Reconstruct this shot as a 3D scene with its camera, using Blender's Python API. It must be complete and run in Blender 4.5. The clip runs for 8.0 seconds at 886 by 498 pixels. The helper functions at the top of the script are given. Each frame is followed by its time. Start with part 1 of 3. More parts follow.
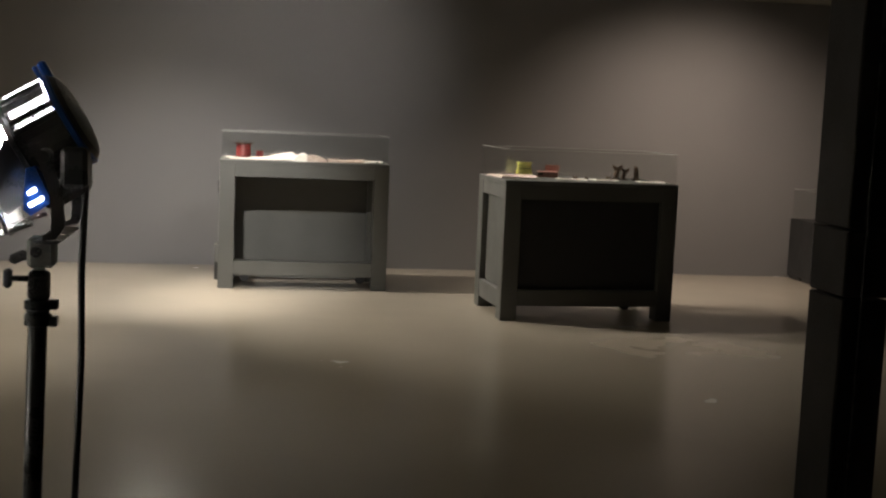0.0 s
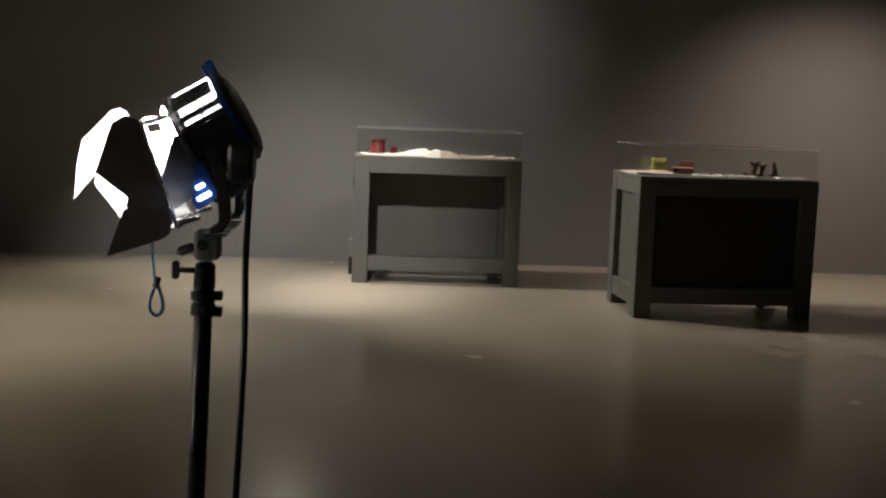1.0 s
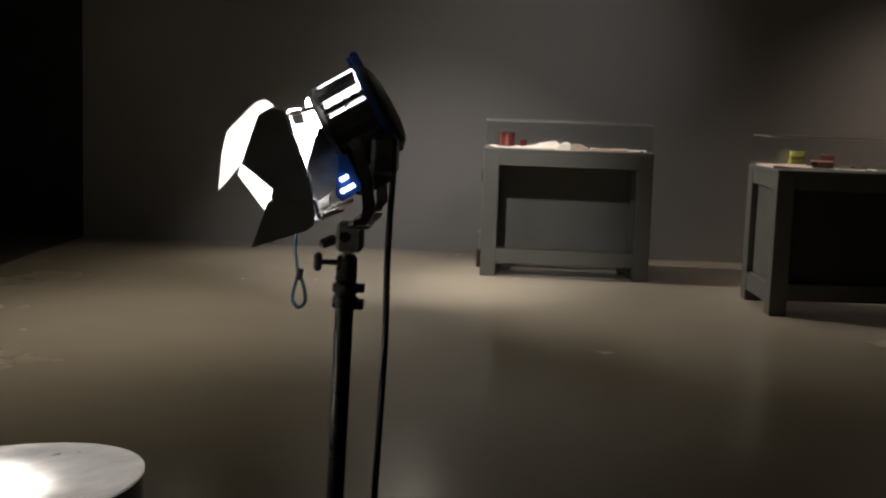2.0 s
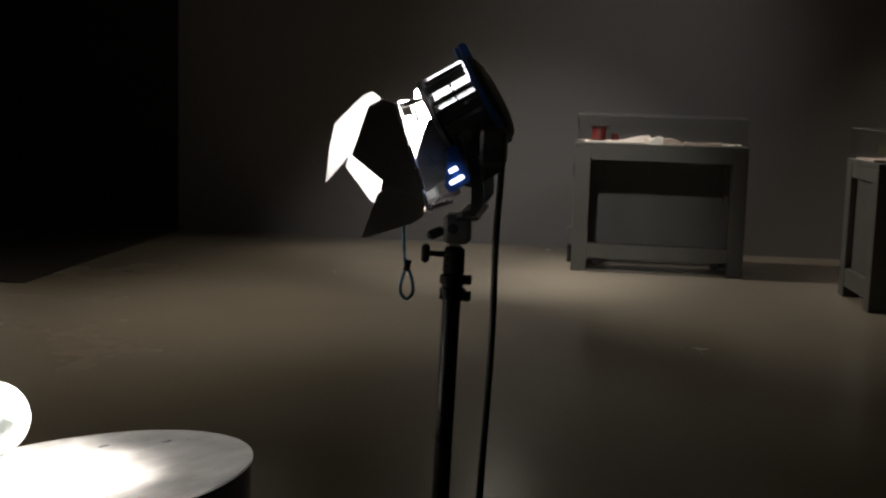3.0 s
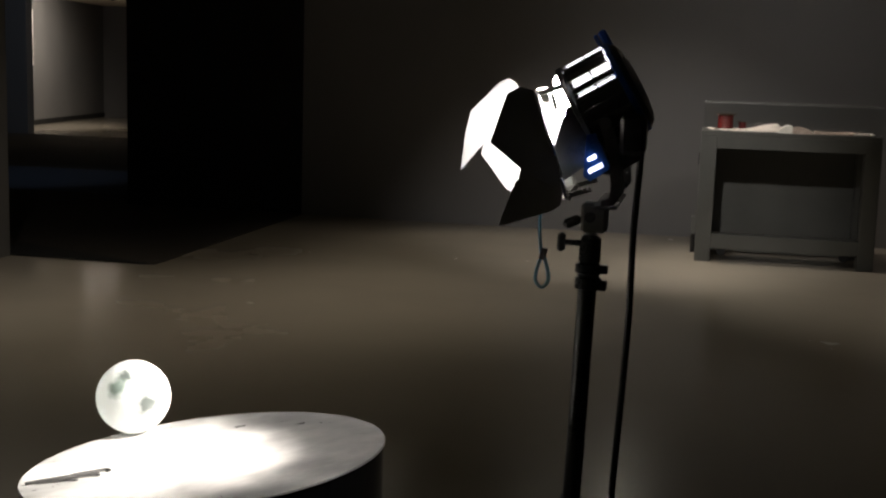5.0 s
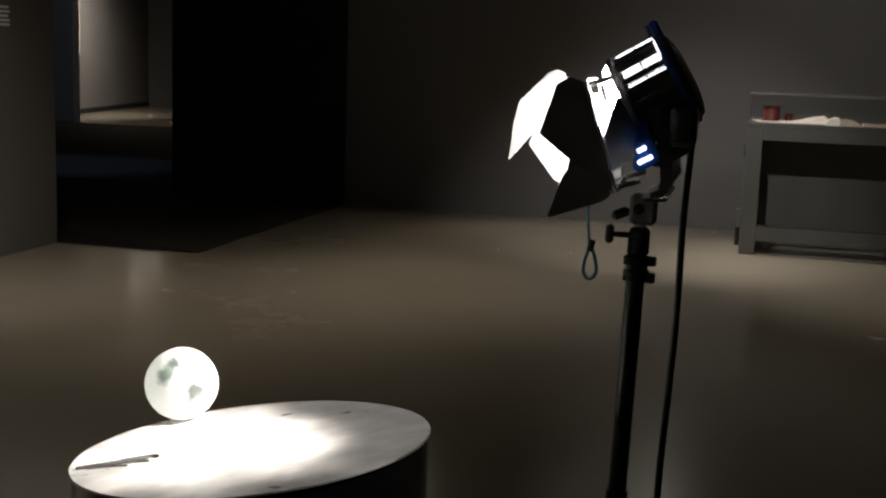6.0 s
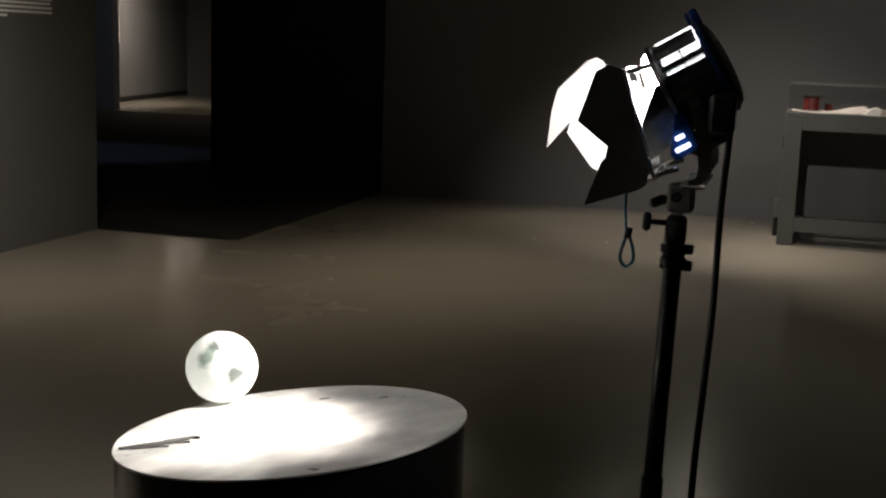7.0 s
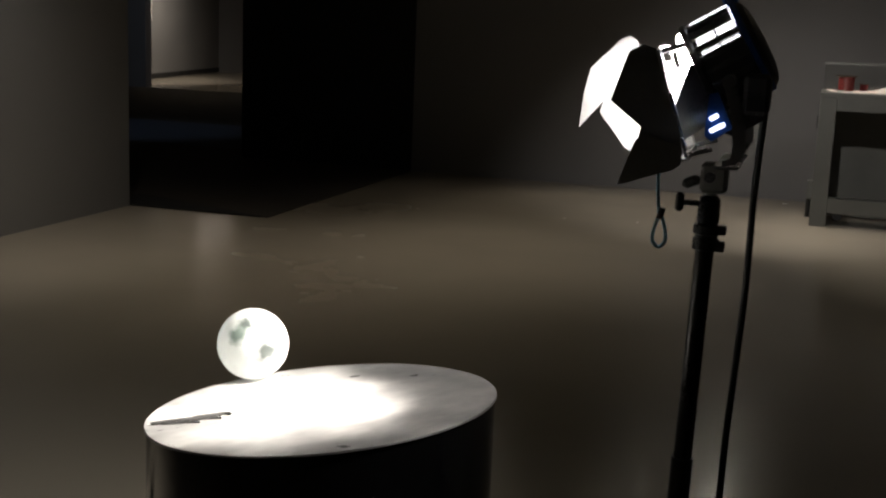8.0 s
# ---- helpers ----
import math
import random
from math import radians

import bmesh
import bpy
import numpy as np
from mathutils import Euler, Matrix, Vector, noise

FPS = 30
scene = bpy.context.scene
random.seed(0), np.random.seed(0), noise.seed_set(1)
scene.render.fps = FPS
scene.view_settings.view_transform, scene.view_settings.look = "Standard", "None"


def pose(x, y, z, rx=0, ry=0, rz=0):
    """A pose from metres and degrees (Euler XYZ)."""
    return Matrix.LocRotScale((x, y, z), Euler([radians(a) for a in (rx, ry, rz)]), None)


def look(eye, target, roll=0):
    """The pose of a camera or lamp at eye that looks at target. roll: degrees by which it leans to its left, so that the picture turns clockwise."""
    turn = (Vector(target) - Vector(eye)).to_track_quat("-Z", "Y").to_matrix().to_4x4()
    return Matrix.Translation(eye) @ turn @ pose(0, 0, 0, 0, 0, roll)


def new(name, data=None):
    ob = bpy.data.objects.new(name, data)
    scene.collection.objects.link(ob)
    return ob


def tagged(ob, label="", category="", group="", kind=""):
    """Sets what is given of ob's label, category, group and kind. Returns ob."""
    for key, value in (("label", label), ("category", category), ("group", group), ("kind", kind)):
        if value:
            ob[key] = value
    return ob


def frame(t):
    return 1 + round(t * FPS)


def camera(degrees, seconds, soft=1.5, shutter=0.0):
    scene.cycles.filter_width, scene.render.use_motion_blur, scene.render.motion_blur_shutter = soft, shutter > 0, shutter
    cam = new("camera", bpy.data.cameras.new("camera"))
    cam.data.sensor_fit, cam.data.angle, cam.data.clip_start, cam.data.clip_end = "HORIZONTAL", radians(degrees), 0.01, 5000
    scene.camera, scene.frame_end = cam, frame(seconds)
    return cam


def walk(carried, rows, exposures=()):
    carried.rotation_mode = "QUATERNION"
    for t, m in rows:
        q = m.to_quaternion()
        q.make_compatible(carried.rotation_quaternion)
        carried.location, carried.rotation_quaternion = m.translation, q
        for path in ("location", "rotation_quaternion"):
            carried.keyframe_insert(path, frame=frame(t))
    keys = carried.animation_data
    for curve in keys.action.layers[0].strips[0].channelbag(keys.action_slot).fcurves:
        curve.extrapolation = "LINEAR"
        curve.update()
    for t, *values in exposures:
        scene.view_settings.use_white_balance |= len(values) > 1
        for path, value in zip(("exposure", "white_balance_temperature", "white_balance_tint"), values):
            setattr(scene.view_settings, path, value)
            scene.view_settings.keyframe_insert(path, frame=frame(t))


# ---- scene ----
cam = camera(40.0, 8.0, 2.3)
PATH = [
    (0, (0.201, -0.824, 1.377), (0.521, 1.137, 1.153), 2.4),
    (0.5, (0.174, -0.84, 1.376), (0.395, 1.134, 1.146), 2.2),
    (1, (0.139, -0.838, 1.374), (0.257, 1.144, 1.136), 2.1),
    (1.5, (0.123, -0.826, 1.373), (0.133, 1.159, 1.125), 2.0),
    (2, (0.101, -0.797, 1.37), (0.017, 1.185, 1.113), 2.0),
    (3.5, (0.041, -0.799, 1.359), (-0.235, 1.163, 1.085), 1.7),
    (4, (0.034, -0.805, 1.36), (-0.292, 1.148, 1.08), 1.8),
    (4.5, (0.024, -0.795, 1.36), (-0.345, 1.149, 1.073), 1.8),
    (6, (0.0, -0.797, 1.359), (-0.471, 1.122, 1.046), 2.0),
    (6.5, (-0.002, -0.807, 1.355), (-0.5, 1.103, 1.035), 2.1),
    (7, (0.001, -0.818, 1.356), (-0.525, 1.083, 1.024), 2.1),
    (7.5, (0.001, -0.821, 1.357), (-0.549, 1.07, 1.008), 2.3),
    (8, (-0.003, -0.817, 1.356), (-0.572, 1.064, 0.988), 2.3),
]
walk(cam, [(t, look(eye, target, roll)) for t, eye, target, roll in PATH],
     [(0, 1.05), (0.5, 0.88), (1, 0.7), (1.5, 0.48), (2, 0.2), (3.5, -0.8), (4.5, -0.75), (6, -0.7), (8, -0.75)])
# ---------------------------------------------------------------- light
# hall kept dark; ceiling spots, several of them added fills, and one film lamp on a stand
world = bpy.data.worlds.new("world")
scene.world = world
world.use_nodes = True
world.node_tree.nodes["Background"].inputs[0].default_value = (0.6, 0.62, 0.7, 1)
world.node_tree.nodes["Background"].inputs[1].default_value = 0.0015


def spot(name, eye, target, watts, degrees, blend, color, radius=0.04):
    data = bpy.data.lights.new(name, "SPOT")
    data.energy, data.spot_size, data.spot_blend = watts, radians(degrees), blend
    data.color, data.shadow_soft_size = color, radius
    ob = new(name, data)
    ob.matrix_world = look(eye, target)
    return ob


# D, E, G, H, M, N, W: unseen fills added to brighten floor and walls
SPOT_A = ((-0.27, 5.5, 2.40), (-0.4, 8.5, 0.2))
SPOT_M = ((-2.5, 9.0, 2.40), (-2.4, 8.0, 0.0))
SPOT_N = ((-1.15, 9.0, 2.40), (-1.15, 8.05, 0.0))
SPOT_W = ((0.9, 6.6, 2.40), (0.4, 9.64, 1.6))
SPOT_B = ((1.5, 7.75, 2.40), (2.4, 7.65, 0.9))
SPOT_K = ((-1.3, 8.4, 2.40), (1.5, 7.75, 0.1))
SPOT_C = ((4.1, 7.9, 2.40), (4.1, 9.2, 0.7))
SPOT_D = ((-1.8, 6.4, 2.40), (-1.8, 6.2, 0.0))
SPOT_H = ((-2.8, 4.9, 2.40), (-2.8, 5.1, 0.0))
# I, J: unseen, added for the faint blue light in the passage
SPOT_I = ((-7.5, 11.4, 2.40), (-7.5, 11.5, 0.0))
SPOT_J = ((-9.5, 15.2, 2.40), (-12.0, 18.2, 1.3))
SPOT_E = ((0.7, 5.3, 2.40), (0.7, 5.2, 0.0))
SPOT_G = ((-3.3, 4.2, 2.40), (-4.5, 4.7, 0.8))
SPOT_L = ((-0.5, 8.4, 2.40), (-0.3, 6.4, 0.0))
SPOT_F = ((-10.9, 20.4, 2.40), (-12.6, 20.4, 1.3))
HEAD = (-0.185, 1.60, 1.269)
AIM = Vector((-0.862, -0.028, -0.507)).normalized()
spot("spot_light", *SPOT_A, 290, 57, 0.9, (1.0, 0.93, 0.87))
spot("spot_light", *SPOT_B, 60, 75, 0.9, (1.0, 0.9, 0.78))
spot("spot_light", *SPOT_C, 86, 112, 1.0, (1.0, 0.80, 0.66))
spot("spot_light", *SPOT_D, 66, 76, 1.0, (1.0, 0.88, 0.72))
spot("spot_light", *SPOT_K, 290, 76, 0.8, (1.0, 0.9, 0.78))
spot("spot_light", *SPOT_M, 14, 78, 0.8, (1.0, 0.88, 0.72))
spot("spot_light", *SPOT_N, 80, 80, 0.7, (1.0, 0.88, 0.72))
spot("spot_light", *SPOT_W, 66, 68, 1.0, (1.0, 0.93, 0.88))
spot("spot_light", *SPOT_H, 75, 110, 1.0, (1.0, 0.88, 0.72))
spot("spot_light", *SPOT_I, 17, 72, 0.6, (0.62, 0.78, 1.0))
spot("spot_light", *SPOT_J, 48, 70, 0.8, (0.72, 0.82, 1.0))
spot("spot_light", *SPOT_E, 11, 105, 1.0, (1.0, 0.88, 0.72))
spot("spot_light", *SPOT_F, 340, 130, 0.9, (1.0, 0.88, 0.75))
spot("spot_light", *SPOT_G, 95, 96, 1.0, (1.0, 0.9, 0.78))
spot("spot_light", *SPOT_L, 11, 104, 1.0, (1.0, 0.9, 0.78))
spot("lamp_beam", Vector(HEAD) + AIM * 0.125, (-1.16, 1.4, 0.56), 1000, 39, 1.0, (1.0, 0.94, 0.86), 0.05)

# ---------------------------------------------------------------- materials


def material(name, color, rough=0.6, metal=0.0, second=None, scale=6.0, fine=90.0, bump=0.1, rough_var=0.15, coat=0.0, stretch=None):
    """Two scales of variation in colour and gloss, with a fine relief."""
    m = bpy.data.materials.new(name)
    m.use_nodes = True
    nt = m.node_tree
    b = nt.nodes["Principled BSDF"]
    b.inputs["Roughness"].default_value, b.inputs["Metallic"].default_value = rough, metal
    b.inputs["Coat Weight"].default_value = coat
    tc = nt.nodes.new("ShaderNodeTexCoord")
    src = tc.outputs["Object"]
    if stretch:
        mp = nt.nodes.new("ShaderNodeMapping")
        mp.inputs["Scale"].default_value = stretch
        nt.links.new(src, mp.inputs[0])
        src = mp.outputs[0]
    n1, n2 = nt.nodes.new("ShaderNodeTexNoise"), nt.nodes.new("ShaderNodeTexNoise")
    n1.inputs["Scale"].default_value, n1.inputs["Detail"].default_value = scale, 6
    n2.inputs["Scale"].default_value, n2.inputs["Detail"].default_value = fine, 3
    for n in (n1, n2):
        nt.links.new(src, n.inputs["Vector"])
    add = nt.nodes.new("ShaderNodeMath")
    add.operation = "MULTIPLY_ADD"
    add.inputs[1].default_value = 0.35
    nt.links.new(n2.outputs[0], add.inputs[0])
    nt.links.new(n1.outputs[0], add.inputs[2])
    ramp = nt.nodes.new("ShaderNodeValToRGB")
    ramp.color_ramp.elements[0].position, ramp.color_ramp.elements[1].position = 0.45, 0.9
    ramp.color_ramp.elements[0].color = (*color, 1)
    ramp.color_ramp.elements[1].color = (*(second or [min(1, c * 1.25 + 0.004) for c in color]), 1)
    nt.links.new(add.outputs[0], ramp.inputs[0])
    nt.links.new(ramp.outputs[0], b.inputs["Base Color"])
    mr = nt.nodes.new("ShaderNodeMapRange")
    mr.inputs["From Min"].default_value, mr.inputs["From Max"].default_value = 0.4, 0.9
    mr.inputs["To Min"].default_value, mr.inputs["To Max"].default_value = max(0.02, rough - rough_var), min(1, rough + rough_var)
    nt.links.new(add.outputs[0], mr.inputs[0])
    nt.links.new(mr.outputs[0], b.inputs["Roughness"])
    if bump:
        bp = nt.nodes.new("ShaderNodeBump")
        bp.inputs["Strength"].default_value, bp.inputs["Distance"].default_value = bump, 0.002
        nt.links.new(n2.outputs[0], bp.inputs["Height"])
        nt.links.new(bp.outputs[0], b.inputs["Normal"])
    return m


def glow(name, color, strength):
    m = bpy.data.materials.new(name)
    m.use_nodes = True
    b = m.node_tree.nodes["Principled BSDF"]
    b.inputs["Emission Color"].default_value, b.inputs["Emission Strength"].default_value = (*color, 1), strength
    return m


FLOOR = material("epoxy_floor", (0.36, 0.32, 0.26), 0.24, scale=0.5, fine=2.3, bump=0.0, rough_var=0.05, second=(0.40, 0.355, 0.285), coat=0.25)
FLOOR.node_tree.nodes["Principled BSDF"].inputs["Coat Roughness"].default_value = 0.12
tones = FLOOR.node_tree.nodes["Color Ramp"].color_ramp.elements
tones[0].position, tones[1].position = 0.15, 1.0
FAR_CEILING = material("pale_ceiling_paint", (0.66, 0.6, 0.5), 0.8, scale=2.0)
LAMP_GLOW = glow("ceiling_lamp_glow", (1.0, 0.85, 0.72), 28)
WALL = material("grey_wall_paint", (0.15, 0.147, 0.146), 0.7, scale=1.2, fine=160, bump=0.12, second=(0.178, 0.174, 0.17))
# near-black colour stands in for walls that no light reaches
UNLIT_BLACK = material("unlit_black", (0.007, 0.007, 0.0075), 0.85, scale=2, fine=160, bump=0.1)
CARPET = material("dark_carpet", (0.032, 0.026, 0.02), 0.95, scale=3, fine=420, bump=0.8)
# blue tint paints a faint band of light across the passage carpet
BLUE_LIT_CARPET = material("blue_lit_carpet", (0.05, 0.058, 0.08), 0.95, scale=3, fine=420, bump=0.8)
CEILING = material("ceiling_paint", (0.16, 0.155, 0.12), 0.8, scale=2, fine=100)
TABLE = material("grey_lacquer", (0.072, 0.074, 0.068), 0.5, scale=4, fine=120, bump=0.06, second=(0.092, 0.094, 0.087))
CAST = material("worn_cast_metal", (0.10, 0.098, 0.09), 0.5, metal=0.3, scale=30, fine=200, second=(0.2, 0.19, 0.17))
BLACK_PANEL = material("black_panel", (0.012, 0.012, 0.012), 0.6, scale=4, fine=120, bump=0.06)
LINEN = material("display_cloth", (0.66, 0.6, 0.55), 0.85, scale=9, fine=300, bump=0.3)
PAPER = material("paper", (0.82, 0.78, 0.72), 0.8, scale=14, fine=200, bump=0.15)
DULL_PAPER = material("greyish_pink_paper", (0.5, 0.42, 0.38), 0.8, scale=14, fine=200, bump=0.15)
TAN = material("brownish_print", (0.42, 0.31, 0.25), 0.8, scale=26, fine=160, bump=0.15, second=(0.66, 0.56, 0.48))
PRINT = material("print_ink", (0.18, 0.14, 0.12), 0.8, scale=20, fine=200)
RED = material("red_enamel", (0.1, 0.008, 0.007), 0.38, scale=20, fine=200)
PINK = material("pink_card", (0.3, 0.15, 0.12), 0.7, scale=20, fine=200)
YELLOW = material("lime_paper", (0.82, 0.86, 0.28), 0.7, scale=20, fine=200)
BROWN = material("dark_bronze", (0.06, 0.04, 0.025), 0.45, metal=0.3, scale=20, fine=200)
RUBBER = material("black_rubber", (0.015, 0.015, 0.015), 0.5, scale=10, fine=200)
STAND = material("black_chrome", (0.02, 0.02, 0.02), 0.3, metal=0.2, scale=10, fine=200)
STEEL = material("brushed_steel", (0.45, 0.45, 0.44), 0.35, metal=1.0, scale=10, fine=200)
LAMP_BLACK = material("lamp_black_paint", (0.065, 0.065, 0.068), 0.32, scale=12, fine=260, bump=0.1)
LAMP_BLUE = material("lamp_blue_paint", (0.02, 0.09, 0.38), 0.3, scale=12, fine=260, bump=0.1)
ALU = material("polished_aluminium", (0.8, 0.8, 0.8), 0.22, metal=1.0, scale=12, fine=260)
DOOR_BLACK = material("barn_door_black", (0.3, 0.295, 0.29), 0.55, scale=10, fine=220, bump=0.15)
ROPE = material("blue_cord", (0.12, 0.3, 0.42), 0.7, scale=60, fine=500, bump=0.5)
PLINTH_TOP = material("scuffed_aluminium", (0.28, 0.276, 0.27), 0.4, metal=0.5, scale=5.5, fine=26, bump=0.03, rough_var=0.18, stretch=(1, 2.2, 1), second=(0.56, 0.55, 0.53))
CABLE = material("brown_flex", (0.006, 0.005, 0.004), 0.7, scale=20, fine=200)
PLINTH_SIDE = material("black_gloss_lacquer", (0.004, 0.004, 0.0045), 0.13, scale=5, fine=150, bump=0.01)


def acrylic():
    """Thin clear sheet: light goes straight through, with a faint tint and sheen."""
    m = bpy.data.materials.new("acrylic")
    m.use_nodes = True
    nt = m.node_tree
    nt.nodes.clear()
    out, mix = nt.nodes.new("ShaderNodeOutputMaterial"), nt.nodes.new("ShaderNodeMixShader")
    clear, gloss = nt.nodes.new("ShaderNodeBsdfTransparent"), nt.nodes.new("ShaderNodeBsdfGlossy")
    clear.inputs[0].default_value = (0.985, 0.99, 0.985, 1)
    gloss.inputs["Roughness"].default_value = 0.04
    mix.inputs[0].default_value = 0.035
    nt.links.new(clear.outputs[0], mix.inputs[1])
    nt.links.new(gloss.outputs[0], mix.inputs[2])
    nt.links.new(mix.outputs[0], out.inputs[0])
    return m


def glare_glass():
    """Milky glass that passes light through its wall; three greyer, ragged patches imitate refracted background."""
    m = bpy.data.materials.new("glare_white_glass")
    m.use_nodes = True
    nt = m.node_tree
    nt.nodes.clear()
    add = nt.nodes.new
    out, m1, m2 = add("ShaderNodeOutputMaterial"), add("ShaderNodeMixShader"), add("ShaderNodeMixShader")
    dif, tra, glo = add("ShaderNodeBsdfDiffuse"), add("ShaderNodeBsdfTranslucent"), add("ShaderNodeBsdfGlossy")
    tc, n = add("ShaderNodeTexCoord"), add("ShaderNodeTexNoise")
    n.inputs["Scale"].default_value, n.inputs["Detail"].default_value = 45, 4
    nt.links.new(tc.outputs["Object"], n.inputs["Vector"])
    warp = add("ShaderNodeVectorMath")
    warp.operation = "MULTIPLY_ADD"
    warp.inputs[1].default_value = (0.036, 0.036, 0.036)
    nt.links.new(n.outputs["Color"], warp.inputs[0])
    nt.links.new(tc.outputs["Object"], warp.inputs[2])
    color = None
    for centre, radius, shade in (((0.0076, -0.0518, 0.1368), 0.027, (0.1, 0.115, 0.108, 1)),
                                  ((-0.0032, -0.0692, 0.1154), 0.03, (0.19, 0.235, 0.21, 1)),
                                  ((0.0597, -0.0511, 0.0787), 0.042, (0.09, 0.1, 0.096, 1))):
        dist, mr, mix = add("ShaderNodeVectorMath"), add("ShaderNodeMapRange"), add("ShaderNodeMixRGB")
        dist.operation = "DISTANCE"
        dist.inputs[1].default_value = [c + 0.018 for c in centre]
        nt.links.new(warp.outputs[0], dist.inputs[0])
        mr.inputs["From Min"].default_value, mr.inputs["From Max"].default_value = radius * 0.35, radius
        mr.inputs["To Min"].default_value, mr.inputs["To Max"].default_value = 1.0, 0.0
        nt.links.new(dist.outputs["Value"], mr.inputs[0])
        nt.links.new(mr.outputs[0], mix.inputs[0])
        mix.inputs[1].default_value, mix.inputs[2].default_value = (0.68, 0.7, 0.69, 1), shade
        if color:
            nt.links.new(color, mix.inputs[1])
        color = mix.outputs[0]
    nt.links.new(color, dif.inputs[0])
    nt.links.new(color, tra.inputs[0])
    m1.inputs[0].default_value, m2.inputs[0].default_value = 0.55, 0.06
    glo.inputs["Roughness"].default_value = 0.05
    nt.links.new(dif.outputs[0], m1.inputs[1])
    nt.links.new(tra.outputs[0], m1.inputs[2])
    nt.links.new(m1.outputs[0], m2.inputs[1])
    nt.links.new(glo.outputs[0], m2.inputs[2])
    nt.links.new(m2.outputs[0], out.inputs[0])
    return m


ACRYLIC = acrylic()
# pale colour paints the light caught along the hood's polished edges
EDGE_GLINT = material("acrylic_edge_glint", (0.36, 0.38, 0.36), 0.3, scale=20, fine=200, bump=0.0)
# milky white stands in for clear glass under the lamp's glare
BULB_GLASS = glare_glass()
LENS = glow("lens_glow", (1.0, 0.95, 0.9), 350)
VENT = glow("vent_glow", (0.95, 0.93, 1.0), 5)
SPOT_GLOW = glow("spot_glow", (1.0, 0.9, 0.75), 12)

# ---------------------------------------------------------------- mesh helpers


def box(bm, lo, hi, bevel=0.0, m=None):
    made = bmesh.ops.create_cube(bm, size=1)["verts"]
    for v in made:
        v.co = Vector([(a + b) / 2 + c * (b - a) for a, b, c in zip(lo, hi, v.co)])
        if m:
            v.co = m @ v.co
    if bevel:
        edges = list({e for v in made for e in v.link_edges})
        bmesh.ops.bevel(bm, geom=edges, offset=bevel, segments=1, profile=0.6, affect="EDGES")
    return bm


def rod(bm, a, b, r0, r1=None, seg=20, caps=True):
    a, b = Vector(a), Vector(b)
    d = b - a
    m = Matrix.Translation((a + b) / 2) @ d.to_track_quat("Z", "Y").to_matrix().to_4x4()
    bmesh.ops.create_cone(bm, cap_ends=caps, segments=seg, radius1=r0, radius2=r0 if r1 is None else r1, depth=d.length, matrix=m)
    return bm


def lathe(bm, profile, seg=32, m=None):
    """Turns (radius, height) pairs about z."""
    rings = []
    for r, z in profile:
        rings.append([bm.verts.new((r * math.cos(2 * math.pi * i / seg), r * math.sin(2 * math.pi * i / seg), z)) for i in range(seg)])
    for p, q in zip(rings, rings[1:]):
        for i in range(seg):
            bm.faces.new((p[i], p[(i + 1) % seg], q[(i + 1) % seg], q[i]))
    if profile[0][0] > 0:
        bm.faces.new(rings[0][::-1])
    bm.faces.new(rings[-1])
    if m:
        for ring in rings:
            for v in ring:
                v.co = m @ v.co
    return bm


def plate(bm, points, thick, m=None):
    """A flat sheet: outline in x, z, its thickness along y."""
    front = [bm.verts.new((x, -thick / 2, z)) for x, z in points]
    back = [bm.verts.new((x, thick / 2, z)) for x, z in points]
    bm.faces.new(front)
    bm.faces.new(back[::-1])
    n = len(points)
    for i in range(n):
        bm.faces.new((front[i], back[i], back[(i + 1) % n], front[(i + 1) % n]))
    if m:
        for v in front + back:
            v.co = m @ v.co
    return bm


def tube(bm, points, r, seg=10):
    """A round tube along a smooth line of points."""
    pts = [Vector(p) for p in points]
    line = []
    for i in range(len(pts) - 1):
        p0, p1, p2, p3 = pts[max(i - 1, 0)], pts[i], pts[i + 1], pts[min(i + 2, len(pts) - 1)]
        for k in range(8):
            t = k / 8
            line.append(0.5 * (2 * p1 + (p2 - p0) * t + (2 * p0 - 5 * p1 + 4 * p2 - p3) * t * t + (3 * p1 - p0 - 3 * p2 + p3) * t ** 3))
    line.append(pts[-1])
    side, rings = Vector((0.31, 0.9, 0.17)), []
    for i, p in enumerate(line):
        d = (line[min(i + 1, len(line) - 1)] - line[max(i - 1, 0)]).normalized()
        u = (side - d * side.dot(d)).normalized()
        w, side = d.cross(u), u
        rings.append([bm.verts.new(p + r * (u * math.cos(2 * math.pi * k / seg) + w * math.sin(2 * math.pi * k / seg))) for k in range(seg)])
    for p, q in zip(rings, rings[1:]):
        for k in range(seg):
            bm.faces.new((p[k], p[(k + 1) % seg], q[(k + 1) % seg], q[k]))
    bm.faces.new(rings[0][::-1])
    bm.faces.new(rings[-1])
    return bm


def mesh(name, bm, mat, smooth=21):
    bmesh.ops.recalc_face_normals(bm, faces=bm.faces)
    me = bpy.data.meshes.new(name)
    bm.to_mesh(me)
    bm.free()
    me.materials.append(mat)
    if smooth:
        me.shade_smooth()
        me.set_sharp_from_angle(angle=radians(smooth))
    return me


def part(name, bm, mat, parent, label="", smooth=21):
    ob = new(name, mesh(name, bm, mat, smooth))
    ob.parent = parent
    return tagged(ob, label)


def solid(name, bm, mat, label, category, kind="", m=None, smooth=21):
    ob = new(name, mesh(name, bm, mat, smooth))
    if m:
        ob.matrix_world = m
    return tagged(ob, label, category, kind=kind)


def thing(name, label, category, m, group="", kind=""):
    ob = new(name)
    ob.empty_display_size = 0.1
    ob.matrix_world = m
    return tagged(ob, label, category, group, kind)


def B():
    return bmesh.new()


